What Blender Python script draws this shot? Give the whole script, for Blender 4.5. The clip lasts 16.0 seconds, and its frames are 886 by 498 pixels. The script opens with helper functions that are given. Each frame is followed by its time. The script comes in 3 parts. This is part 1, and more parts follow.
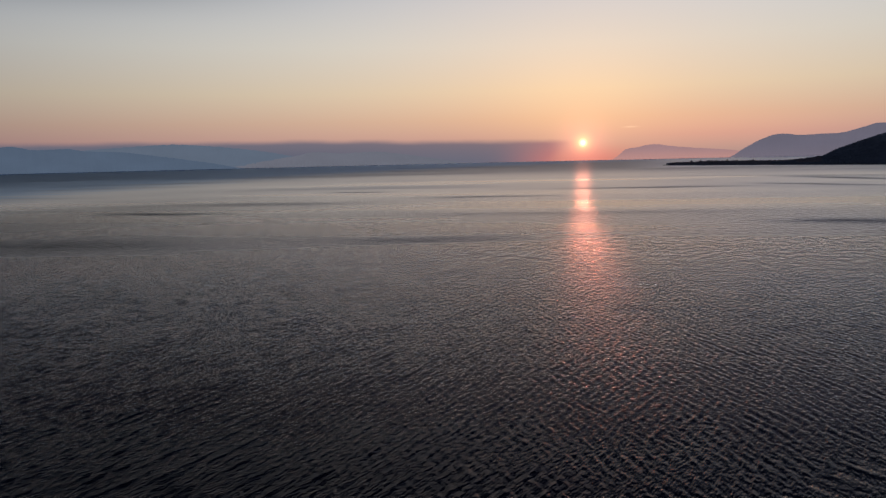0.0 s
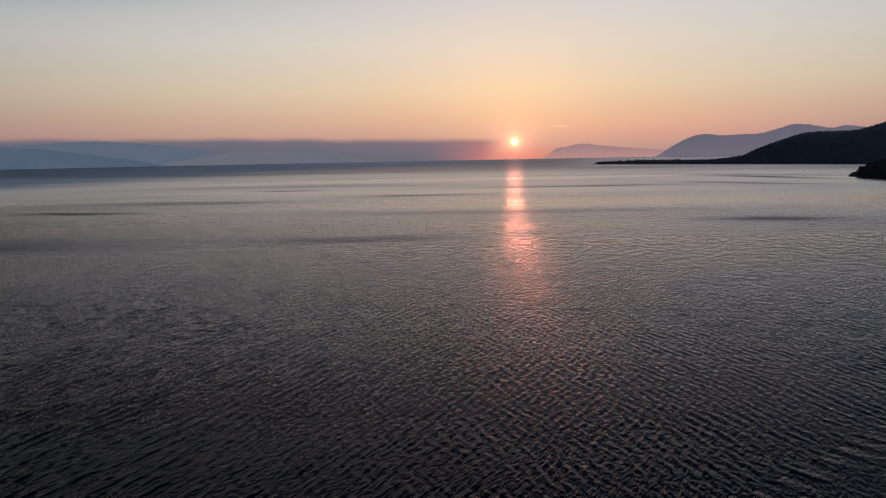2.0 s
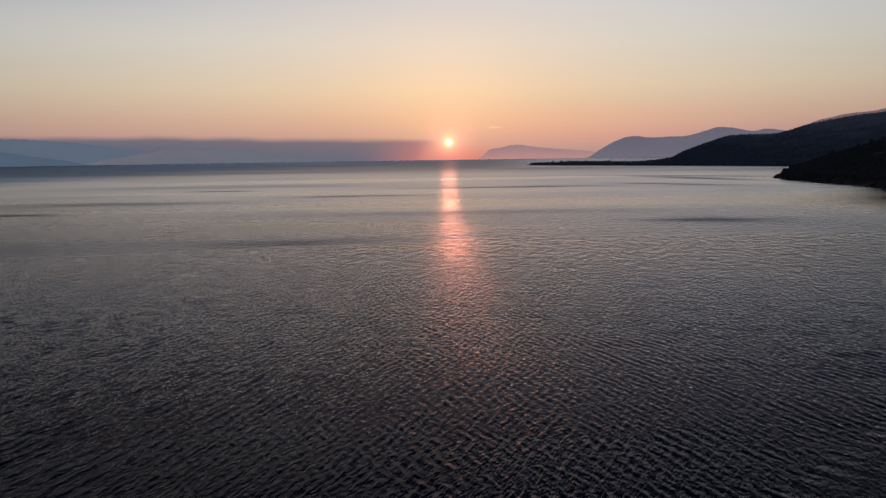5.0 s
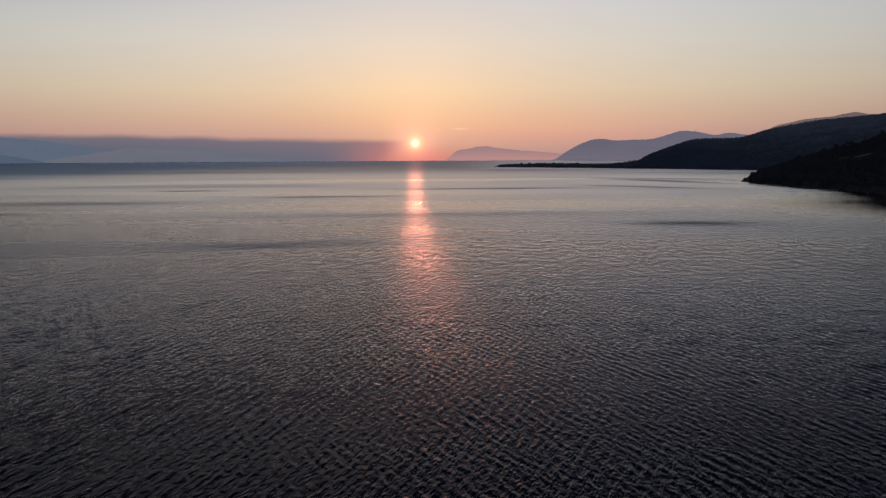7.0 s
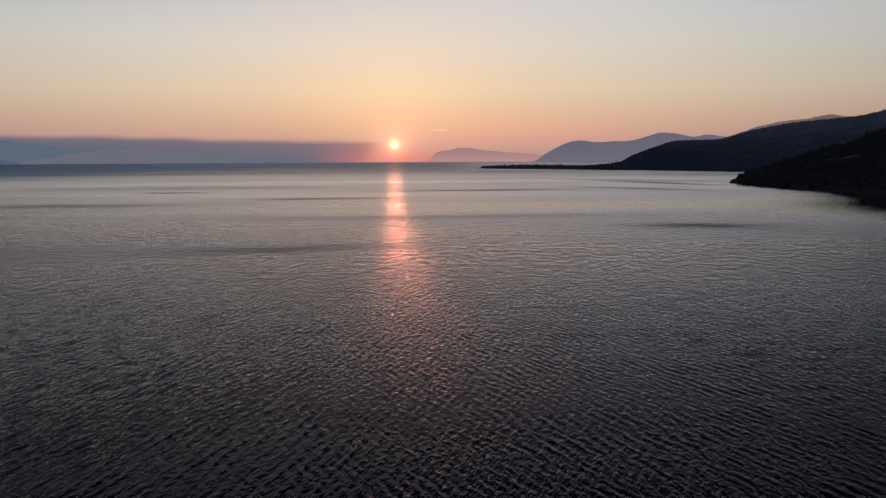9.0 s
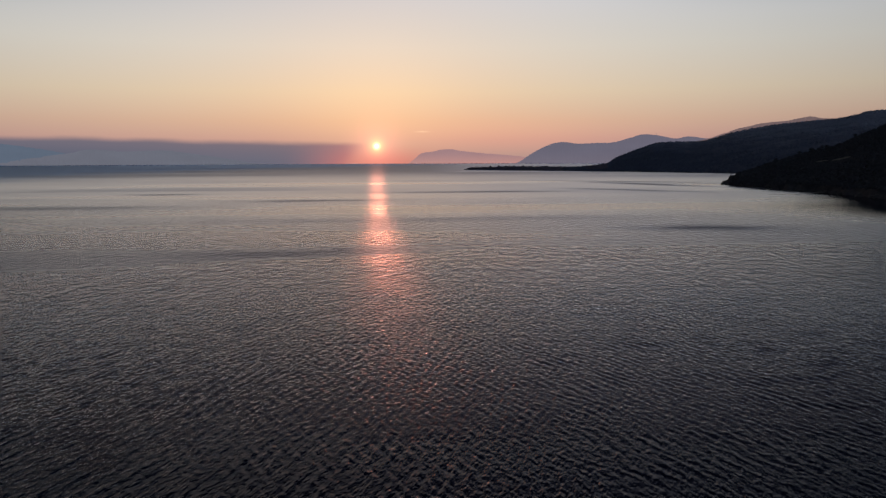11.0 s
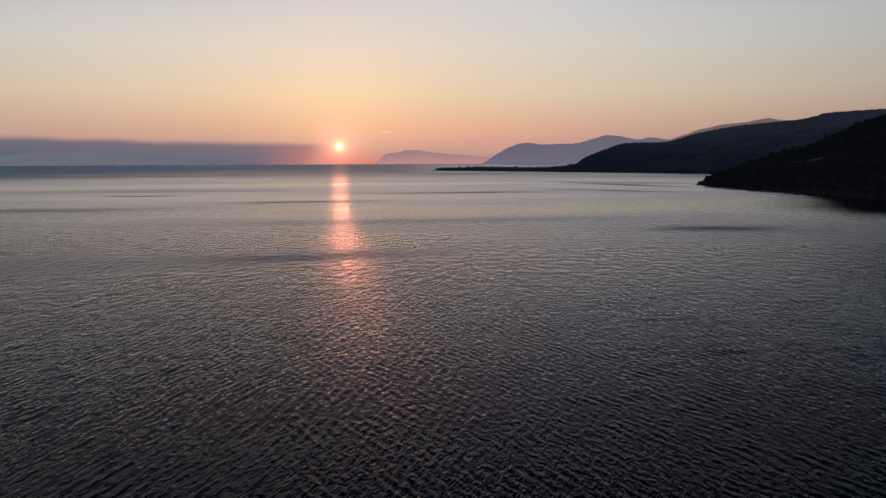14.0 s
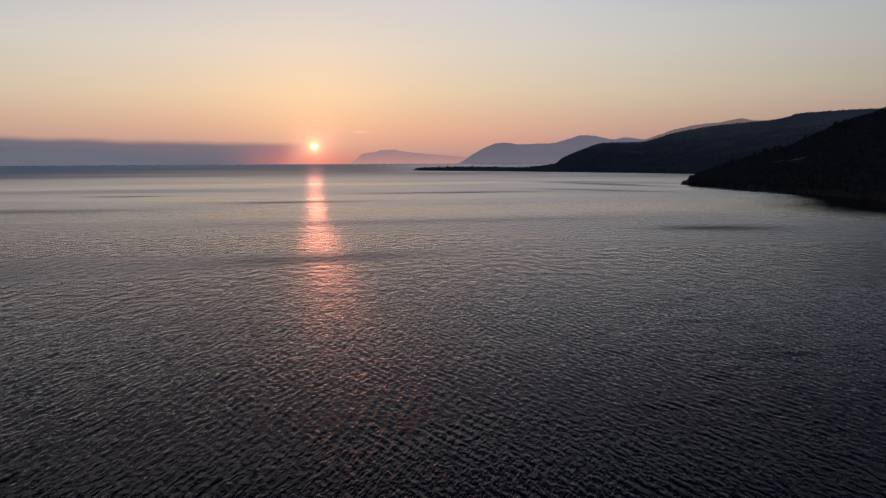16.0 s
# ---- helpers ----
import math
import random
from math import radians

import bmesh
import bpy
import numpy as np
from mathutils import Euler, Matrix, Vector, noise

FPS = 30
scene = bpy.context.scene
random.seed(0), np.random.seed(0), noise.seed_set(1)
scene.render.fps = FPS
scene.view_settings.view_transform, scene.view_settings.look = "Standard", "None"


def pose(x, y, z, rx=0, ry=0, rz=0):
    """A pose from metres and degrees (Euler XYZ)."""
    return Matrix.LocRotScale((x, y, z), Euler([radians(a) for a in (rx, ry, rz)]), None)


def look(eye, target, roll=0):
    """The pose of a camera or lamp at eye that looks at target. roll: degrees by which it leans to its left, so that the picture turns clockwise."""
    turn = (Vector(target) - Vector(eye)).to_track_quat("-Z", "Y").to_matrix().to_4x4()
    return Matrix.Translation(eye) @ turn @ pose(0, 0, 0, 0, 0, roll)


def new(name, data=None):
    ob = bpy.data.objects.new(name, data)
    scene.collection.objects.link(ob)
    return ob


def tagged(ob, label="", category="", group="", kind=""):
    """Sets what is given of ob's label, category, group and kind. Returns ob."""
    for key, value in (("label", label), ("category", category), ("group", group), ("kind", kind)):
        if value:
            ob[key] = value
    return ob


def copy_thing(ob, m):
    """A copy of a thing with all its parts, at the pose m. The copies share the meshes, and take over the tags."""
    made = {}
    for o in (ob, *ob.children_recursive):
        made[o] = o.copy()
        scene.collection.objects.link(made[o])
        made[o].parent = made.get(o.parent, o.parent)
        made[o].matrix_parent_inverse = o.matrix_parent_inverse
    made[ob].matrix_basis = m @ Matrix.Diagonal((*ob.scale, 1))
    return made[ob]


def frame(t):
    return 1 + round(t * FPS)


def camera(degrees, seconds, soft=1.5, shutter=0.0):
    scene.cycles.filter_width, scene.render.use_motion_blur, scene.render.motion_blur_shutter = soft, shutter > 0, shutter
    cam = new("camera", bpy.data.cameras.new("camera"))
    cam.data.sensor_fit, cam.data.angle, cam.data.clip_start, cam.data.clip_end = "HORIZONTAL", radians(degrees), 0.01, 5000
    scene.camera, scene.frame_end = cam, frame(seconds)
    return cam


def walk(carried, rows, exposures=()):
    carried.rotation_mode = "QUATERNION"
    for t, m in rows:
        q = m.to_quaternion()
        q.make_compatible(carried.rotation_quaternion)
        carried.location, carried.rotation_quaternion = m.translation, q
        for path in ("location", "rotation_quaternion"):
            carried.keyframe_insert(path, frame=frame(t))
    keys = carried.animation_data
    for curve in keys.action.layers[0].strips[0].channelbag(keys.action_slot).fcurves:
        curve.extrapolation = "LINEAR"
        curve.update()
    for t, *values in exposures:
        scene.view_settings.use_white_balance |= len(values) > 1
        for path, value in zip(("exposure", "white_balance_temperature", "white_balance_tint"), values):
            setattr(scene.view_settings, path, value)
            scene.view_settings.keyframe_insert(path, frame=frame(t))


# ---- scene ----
# A drone shot over a calm sea at sunset: spit, wooded headland and hazy ranges.
SUN_AZ, SUN_EL = 10.38, 1.07        # degrees from +y towards +x, and above the level
EYE_Z = 18.0
CENTRE = (-10.0, 24.0)              # middle of the sea sheet
SEA_R = 4880.0

# ---------------------------------------------------------------- camera
cam = camera(60.0, 16.0, soft=1.4)
# seconds, x, y, yaw, pitch, roll
PATH = [
    (0, 4.79, 6.42, 0.04, -6.56, -1.31),
    (0.5, 4.80, 7.05, -0.33, -6.59, -1.37),
    (1, 4.78, 7.67, -1.77, -6.65, -1.34),
    (1.5, 4.74, 8.27, -3.31, -6.72, -1.23),
    (2, 4.70, 8.85, -4.96, -6.78, -1.11),
    (2.5, 4.68, 9.44, -6.66, -6.83, -1.11),
    (3, 4.69, 10.08, -7.79, -6.85, -1.09),
    (3.5, 4.71, 10.80, -8.28, -6.87, -1.02),
    (4, 4.65, 11.62, -8.62, -6.86, -1.02),
    (6.5, 2.11, 17.06, -11.96, -6.79, -0.36),
    (7, 1.14, 18.44, -12.40, -6.78, -0.30),
    (7.5, 0.02, 19.89, -12.80, -6.76, -0.27),
    (8, -1.23, 21.35, -13.19, -6.74, -0.28),
    (8.5, -2.57, 22.81, -13.51, -6.70, -0.29),
    (9, -3.98, 24.25, -13.92, -6.68, -0.27),
    (11.5, -11.42, 30.96, -15.54, -6.58, -0.21),
    (12, -12.98, 32.19, -15.86, -6.60, -0.17),
    (12.5, -14.57, 33.37, -16.31, -6.58, -0.18),
    (13, -16.15, 34.51, -17.00, -6.57, -0.21),
    (13.5, -17.73, 35.62, -17.54, -6.55, -0.23),
    (14, -19.31, 36.70, -17.98, -6.54, -0.22),
    (14.5, -20.90, 37.76, -18.42, -6.55, -0.22),
    (15, -22.48, 38.80, -18.86, -6.55, -0.23),
    (15.5, -24.08, 39.83, -19.32, -6.56, -0.24),
    (16, -25.67, 40.86, -19.79, -6.56, -0.24),
]
walk(cam, [(t, pose(x, y, EYE_Z, 90 + p, 0, a) @ pose(0, 0, 0, 0, 0, r)) for t, x, y, a, p, r in PATH],
     exposures=[(0.0, 0.0), (16.0, 0.0)])


# ---------------------------------------------------------------- node helpers
def srgb(r, g, b):
    def lin(c):
        c /= 255.0
        return c / 12.92 if c <= 0.04045 else ((c + 0.055) / 1.055) ** 2.4
    return (lin(r), lin(g), lin(b), 1.0)


class Net:
    """Short forms for building a node tree."""

    def __init__(self, tree):
        self.tree = tree
        tree.nodes.clear()

    def node(self, kind, **values):
        n = self.tree.nodes.new(kind)
        for k, val in values.items():
            n.inputs[k].default_value = val
        return n

    def link(self, a, b):
        self.tree.links.new(a, b)

    def put(self, socket, val):
        if isinstance(val, bpy.types.NodeSocket):
            self.link(val, socket)
        else:
            socket.default_value = val

    def math(self, op, a, b=0.0, c=0.0, clamp=False):
        n = self.tree.nodes.new("ShaderNodeMath")
        n.operation, n.use_clamp = op, clamp
        for s, val in zip(n.inputs, (a, b, c)):
            self.put(s, val)
        return n.outputs[0]

    def step(self, x, lo, hi, a=0.0, b=1.0):
        n = self.tree.nodes.new("ShaderNodeMapRange")
        n.interpolation_type = "SMOOTHSTEP"
        for s, val in zip(n.inputs, (x, lo, hi, a, b)):
            self.put(s, val)
        return n.outputs[0]

    def mix(self, fac, a, b, blend="MIX"):
        n = self.tree.nodes.new("ShaderNodeMix")
        n.data_type, n.blend_type = "RGBA", blend
        self.put(n.inputs[0], fac)
        self.put(n.inputs[6], a)
        self.put(n.inputs[7], b)
        return n.outputs[2]

    def ramp(self, fac, stops):
        n = self.tree.nodes.new("ShaderNodeValToRGB")
        e = n.color_ramp.elements
        while len(e) < len(stops):
            e.new(0.5)
        for item, (at, col) in zip(e, stops):
            item.position, item.color = at, col
        self.link(fac, n.inputs[0])
        return n.outputs[0]

    def noise(self, vec, scale, detail=4.0, rough=0.5, dims="3D"):
        n = self.tree.nodes.new("ShaderNodeTexNoise")
        n.noise_dimensions = dims
        n.inputs["Scale"].default_value = scale
        n.inputs["Detail"].default_value = detail
        n.inputs["Roughness"].default_value = rough
        self.link(vec, n.inputs["Vector"])
        return n.outputs[0]

    def scaled(self, vec, x, y, z, turn=0.0):
        """The vector turned about z by so many degrees, then scaled."""
        if turn:
            r = self.tree.nodes.new("ShaderNodeMapping")
            r.inputs["Rotation"].default_value = (0, 0, radians(turn))
            self.link(vec, r.inputs["Vector"])
            vec = r.outputs[0]
        n = self.tree.nodes.new("ShaderNodeMapping")
        n.inputs["Scale"].default_value = (x, y, z)
        self.link(vec, n.inputs["Vector"])
        return n.outputs[0]

    def gauss(self, x, width):
        q = self.math("DIVIDE", x, width)
        return self.math("POWER", math.e, self.math("MULTIPLY", self.math("MULTIPLY", q, q), -1.0))


# ---------------------------------------------------------------- sky and sun
sun_way = Vector((math.sin(radians(SUN_AZ)) * math.cos(radians(SUN_EL)),
                  math.cos(radians(SUN_AZ)) * math.cos(radians(SUN_EL)), math.sin(radians(SUN_EL))))
world = bpy.data.worlds.new("evening_sky")
scene.world = world
world.use_nodes = True
N = Net(world.node_tree)
way = N.node("ShaderNodeTexCoord").outputs["Generated"]
split = N.node("ShaderNodeSeparateXYZ")
N.link(way, split.inputs[0])
el = N.math("MULTIPLY", N.math("ARCSINE", split.outputs[2]), 57.2958)
az = N.math("MULTIPLY", N.math("ARCTAN2", split.outputs[0], split.outputs[1]), 57.2958)
daz = N.math("SUBTRACT", az, SUN_AZ)
dot = N.node("ShaderNodeVectorMath")
dot.operation = "DOT_PRODUCT"
N.link(way, dot.inputs[0])
dot.inputs[1].default_value = sun_way
off = N.math("MULTIPLY", N.math("ARCCOSINE", N.math("MINIMUM", dot.outputs["Value"], 0.9999999)), 57.2958)

rise = N.math("POWER", N.math("DIVIDE", N.math("MAXIMUM", el, 0.0), 90.0), 0.5)
base = N.ramp(rise, [
    (0.00, srgb(142, 120, 130)),
    (0.13, srgb(181, 142, 141)),
    (0.18, srgb(193, 163, 149)),
    (0.235, srgb(202, 188, 169)),
    (0.30, srgb(201, 199, 192)),
    (0.365, srgb(192, 198, 204)),
    (0.42, srgb(104, 113, 138)),
    (0.53, srgb(42, 46, 65)),
    (0.68, srgb(27, 30, 44)),
    (1.00, srgb(22, 26, 40)),
])
# the sky away from the sun is dimmer and bluer
away = N.step(off, 12.0, 75.0)
base = N.mix(away, base, N.mix(1.0, base, (0.30, 0.33, 0.42, 1), "MULTIPLY"))
# upper sky dimmed towards the open sea in the west, to darken the water
side = N.mix(N.step(el, 8.0, 20.0), (1, 1, 1, 1), N.mix(N.step(az, -34.0, 34.0), (0.12, 0.11, 0.15, 1), (1.16, 1.10, 1.18, 1)))
base = N.mix(1.0, base, side, "MULTIPLY")
# further dimming on both sides, added to darken the near water's reflections
side_dim = N.math("MULTIPLY", N.step(el, 9.5, 15.0), N.math("MAXIMUM", N.step(az, -6.0, -26.0), N.step(az, 24.0, 46.0)))
base = N.mix(N.math("MULTIPLY", side_dim, 0.65), base, (0.004, 0.004, 0.007, 1))
# the pale blue band of dusk opposite the sun
dusk = N.math("MULTIPLY", N.step(off, 85.0, 165.0), N.gauss(el, 40.0))
base = N.mix(1.0, base, N.mix(dusk, (0, 0, 0, 1), (0.46, 0.56, 0.78, 1)), "ADD")
low = N.gauss(el, 5.2)
warm = N.mix(N.math("MULTIPLY", N.gauss(daz, 34.0), low), (0, 0, 0, 1), (0.098, 0.072, 0.013, 1))
sky = N.mix(1.0, base, warm, "ADD")
sky = N.mix(1.0, sky, N.mix(N.gauss(off, 5.2), (0, 0, 0, 1), (0.105, 0.066, 0.016, 1)), "ADD")
# low bank of haze and cloud on the side left of the sun
wob = N.noise(N.scaled(way, 14, 14, 40), 1.0, 3.0)
top = N.math("ADD", N.step(daz, -26.0, -0.5, 1.62, 1.24), N.math("MULTIPLY", N.math("SUBTRACT", wob, 0.5), 0.35))
foot = N.step(daz, -4.6, 0.0, -1.4, 1.1)               # the bank thins to a wedge at the sun
bank = N.math("MULTIPLY", N.step(el, N.math("ADD", top, 0.26), N.math("SUBTRACT", top, 0.24)), N.step(daz, 0.0, -2.6))
bank = N.math("MULTIPLY", bank, N.step(el, N.math("SUBTRACT", foot, 1.3), N.math("ADD", foot, 0.7)))
bank_col = N.mix(N.step(daz, -0.5, -7.0), srgb(150, 116, 125), srgb(94, 101, 119))
bank_col = N.mix(N.math("MULTIPLY", N.step(daz, -9.0, -26.0), N.step(el, 1.5, 0.3)), bank_col, srgb(76, 91, 112))
sky = N.mix(N.math("MULTIPLY", bank, 0.90), sky, bank_col)
# reddened air close over the water
red = N.math("MULTIPLY", N.step(el, 1.5, -0.2), N.gauss(N.math("SUBTRACT", daz, 0.5), 4.0))
sky = N.mix(N.math("MULTIPLY", red, 0.72), sky, srgb(228, 124, 111))
flush = N.math("MULTIPLY", N.gauss(N.math("SUBTRACT", daz, 9.0), 10.0), N.gauss(N.math("SUBTRACT", el, 1.7), 1.5))
sky = N.mix(1.0, sky, N.mix(flush, (0, 0, 0, 1), (0.10, 0.018, 0.0, 1)), "ADD")
glow = N.mix(N.gauss(off, 1.55), (0, 0, 0, 1), (0.36, 0.11, 0.08, 1))
sky = N.mix(1.0, sky, glow, "ADD")
halo = N.mix(N.gauss(off, 0.55), (0, 0, 0, 1), (0.75, 0.40, 0.11, 1))
sky = N.mix(1.0, sky, halo, "ADD")
disc = N.mix(N.gauss(off, 0.18), (0, 0, 0, 1), (2.6, 2.1, 1.1, 1))
sky = N.mix(1.0, sky, disc, "ADD")
# one thin wisp of cloud
wisp = N.math("MULTIPLY", N.gauss(N.math("SUBTRACT", az, 13.75), 0.45), N.gauss(N.math("SUBTRACT", el, 2.12), 0.05))
sky = N.mix(N.math("MULTIPLY", wisp, 0.55), sky, srgb(255, 215, 180))
air = N.node("ShaderNodeTexSky")
air.sky_type = "NISHITA"
air.sun_disc = False
air.sun_elevation, air.sun_rotation = radians(SUN_EL), radians(SUN_AZ)
air.dust_density = 4.0
b1 = N.node("ShaderNodeBackground", Strength=1.0)
b2 = N.node("ShaderNodeBackground", Strength=0.025)
N.link(sky, b1.inputs[0])
N.link(air.outputs[0], b2.inputs[0])
both = N.node("ShaderNodeAddShader")
N.link(b1.outputs[0], both.inputs[0])
N.link(b2.outputs[0], both.inputs[1])
N.link(both.outputs[0], N.node("ShaderNodeOutputWorld").inputs[0])

sun = new("sun", bpy.data.lights.new("sun", "SUN"))
sun.data.energy, sun.data.angle, sun.data.color = 0.024, radians(1.1), (1.0, 0.27, 0.15)
sun.matrix_world = look((0, 0, 500), Vector((0, 0, 500)) - sun_way)


# ---------------------------------------------------------------- materials
def material(name):
    m = bpy.data.materials.new(name)
    m.use_nodes = True
    net = Net(m.node_tree)
    out = net.node("ShaderNodeOutputMaterial")
    bsdf = net.node("ShaderNodeBsdfPrincipled")
    net.link(bsdf.outputs[0], out.inputs[0])
    return m, net, bsdf


CATS_PAWS = (
    (0, 182, -3, 24, 7, 0.15), (112, 206, -15, 15, 8, 0.18), (132, 450, -8, 46, 8, 0.18), (306, 612, -46, 70, 9, 0.20),
    (330, 545, -46, 40, 7, 0.16), (-107, 303, -20, 24, 6, 0.22), (-45, 474, -12, 18, 6, 0.22), (24, 383, -6, 32, 7, 0.18),
    (-88, 188, -6, 46, 17, 0.12), (-80, 360, -10, 60, 16, 0.10), (60, 255, -8, 60, 10, 0.07),
    (100, 298, -2, 150, 22, -0.05),
    (287, 538, -80, 62, 11, 0.22), (220, 445, -59, 36, 7, 0.20),
    (275, 300, 74, 170, 42, -0.13), (218, 246, 52, 60, 36, -0.14),
)


def sea_material():
    m = bpy.data.materials.new("sea_water")
    m.use_nodes = True
    n = Net(m.node_tree)
    body = n.node("ShaderNodeBsdfDiffuse", Color=(0.002, 0.004, 0.013, 1))
    gloss = n.node("ShaderNodeBsdfGlossy")
    gloss.distribution = "BECKMANN"
    fresnel = n.node("ShaderNodeFresnel", IOR=1.156)
    blend = n.node("ShaderNodeMixShader")
    n.link(body.outputs[0], blend.inputs[1])
    n.link(gloss.outputs[0], blend.inputs[2])
    n.link(blend.outputs[0], n.node("ShaderNodeOutputMaterial").inputs[0])
    where = n.node("ShaderNodeNewGeometry").outputs["Position"]
    part_xyz = n.node("ShaderNodeSeparateXYZ")
    n.link(where, part_xyz.inputs[0])
    far = n.math("SQRT", n.math("ADD", n.math("POWER", part_xyz.outputs[0], 2.0), n.math("POWER", part_xyz.outputs[1], 2.0)))
    bearing = n.math("MULTIPLY", n.math("ARCTAN2", part_xyz.outputs[0], part_xyz.outputs[1]), 57.2958)
    # wind lanes: ruffled and slick water, drawn out across the wind
    lanes = n.noise(n.scaled(where, 0.0035, 0.013, 1, 12), 1.0, 4.0, 0.55)
    wide = n.noise(n.scaled(where, 0.0009, 0.0034, 1, 8), 1.0, 3.0, 0.5)
    thin = n.noise(n.scaled(where, 0.005, 0.04, 1, 10), 1.0, 3.0, 0.6)
    lanes = n.math("ADD", n.math("MULTIPLY", lanes, 0.65), n.math("MULTIPLY", thin, 0.35))
    ruffle = n.math("ADD", n.step(lanes, 0.40, 0.66), n.math("MULTIPLY", n.step(wide, 0.45, 0.62), 0.7))
    # a broad breeze out towards the western range
    edge = n.math("MULTIPLY", n.math("POWER", 1.0395, n.math("ADD", bearing, 31.0)), 690.0)
    edge = n.math("MULTIPLY", edge, n.math("ADD", n.math("MULTIPLY", thin, 0.7), 0.66))
    breeze = n.math("MULTIPLY", n.step(n.math("DIVIDE", far, edge), 0.55, 0.98), n.step(bearing, 24.0, 2.0))
    ruffle = n.math("ADD", ruffle, n.math("MULTIPLY", breeze, 0.9))
    # steep small waves turn part of their faces from the sky
    cut = n.math("SUBTRACT", 1.0, n.math("MULTIPLY", breeze, 0.02))
    sheltered = n.math("MULTIPLY", n.step(bearing, 13.0, 17.5), n.step(far, 1150.0, 1350.0))
    ruffled = n.math("MULTIPLY", n.step(far, 330.0, 1300.0), n.math("SUBTRACT", 1.0, sheltered))
    cut = n.math("MULTIPLY", cut, n.math("SUBTRACT", 1.0, n.math("MULTIPLY", ruffled, n.math("SUBTRACT", 0.36, n.math("MULTIPLY", breeze, 0.34)))))
    # light falloff over the open water in the south-west, painted as weaker reflection
    for mx, my, wx, wy, power in ((-30.0, 35.0, 38.0, 45.0, 0.42), (-150.0, 250.0, 75.0, 150.0, 0.34)):
        zone = n.math("MULTIPLY", n.gauss(n.math("SUBTRACT", part_xyz.outputs[0], mx), wx), n.gauss(n.math("SUBTRACT", part_xyz.outputs[1], my), wy))
        cut = n.math("MULTIPLY", cut, n.math("SUBTRACT", 1.0, n.math("MULTIPLY", zone, power)))
    # reflection colour is tinted by hand; the blue on the breeze band paints haze
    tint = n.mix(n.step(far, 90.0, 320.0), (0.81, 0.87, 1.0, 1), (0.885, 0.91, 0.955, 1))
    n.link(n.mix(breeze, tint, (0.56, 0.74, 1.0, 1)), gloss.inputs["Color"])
    rough = n.math("ADD", n.math("ADD", n.step(far, 60.0, 300.0, 0.20, 0.25), n.step(far, 400.0, 1700.0, 0.0, 0.18)), n.math("MULTIPLY", ruffle, 0.08))
    # single cat's-paws of wind on the water: centre, long axis, half length and half width in metres, strength
    bent = n.node("ShaderNodeTexNoise", Scale=0.05, Detail=3.0)
    n.link(where, bent.inputs["Vector"])
    shove = n.node("ShaderNodeVectorMath")
    shove.operation = "MULTIPLY_ADD"
    n.link(bent.outputs["Color"], shove.inputs[0])
    shove.inputs[1].default_value = (9, 9, 0)
    n.link(where, shove.inputs[2])
    calm = 1.0
    for cx, cy, along, a, w, power in CATS_PAWS:
        c, sn = math.cos(radians(along)), math.sin(radians(along))
        lengthwise, across = n.node("ShaderNodeVectorMath"), n.node("ShaderNodeVectorMath")
        for v, d in ((lengthwise, (c / a, sn / a, 0)), (across, (-sn / w, c / w, 0))):
            v.operation = "DOT_PRODUCT"
            shift = n.node("ShaderNodeVectorMath")
            shift.operation = "SUBTRACT"
            n.link(shove.outputs[0], shift.inputs[0])
            shift.inputs[1].default_value = (cx + 4.5, cy + 4.5, 0)
            n.link(shift.outputs[0], v.inputs[0])
            v.inputs[1].default_value = d
        spot = n.math("MULTIPLY", n.gauss(lengthwise.outputs["Value"], 1.0), n.gauss(across.outputs["Value"], 1.0))
        rough = n.math("MAXIMUM", n.math("ADD", rough, n.math("MULTIPLY", spot, power)), 0.06)
        if power > 0:
            cut = n.math("MULTIPLY", cut, n.math("SUBTRACT", 1.0, n.math("MULTIPLY", spot, 1.5 * power)))
        if power < 0:                                    # calm water in the lee of the headland
            calm = n.math("MULTIPLY", calm, n.math("SUBTRACT", 1.0, n.math("MULTIPLY", spot, 0.8)))
    n.link(rough, gloss.inputs["Roughness"])
    n.link(n.math("MULTIPLY", fresnel.outputs[0], cut), blend.inputs[0])
    fine = n.noise(n.scaled(where, 6.0, 1.6, 1, 30), 1.0, 2.0, 0.5)
    chop = n.noise(n.scaled(where, 4.2, 1.2, 1, 2), 1.0, 2.0, 0.5)
    longer = n.noise(n.scaled(where, 2.1, 0.7, 1, 26), 1.0, 3.0, 0.55)
    swell = n.noise(n.scaled(where, 0.65, 0.28, 1, 20), 1.0, 2.0, 0.5)
    # short ripples melt into gloss with distance, longer ones last further out
    height = n.math("ADD", n.math("MULTIPLY", fine, n.step(far, 70.0, 190.0, 0.098, 0.0)),
                    n.math("MULTIPLY", chop, n.step(far, 80.0, 210.0, 0.060, 0.0)))
    height = n.math("ADD", height, n.math("MULTIPLY", longer, n.math("MULTIPLY", n.step(far, 45.0, 140.0, 0.05, 0.21), n.step(far, 150.0, 330.0, 1.0, 0.0))))
    height = n.math("ADD", height, n.math("MULTIPLY", swell, n.math("MULTIPLY", n.step(far, 90.0, 200.0, 0.0, 0.52), n.step(far, 200.0, 520.0, 1.0, 0.0))))
    b = n.node("ShaderNodeBump", Distance=1.0, Strength=1.0)
    n.link(n.math("MULTIPLY", height, calm), b.inputs["Height"])
    n.link(b.outputs[0], gloss.inputs["Normal"])
    n.link(b.outputs[0], fresnel.inputs["Normal"])
    return m


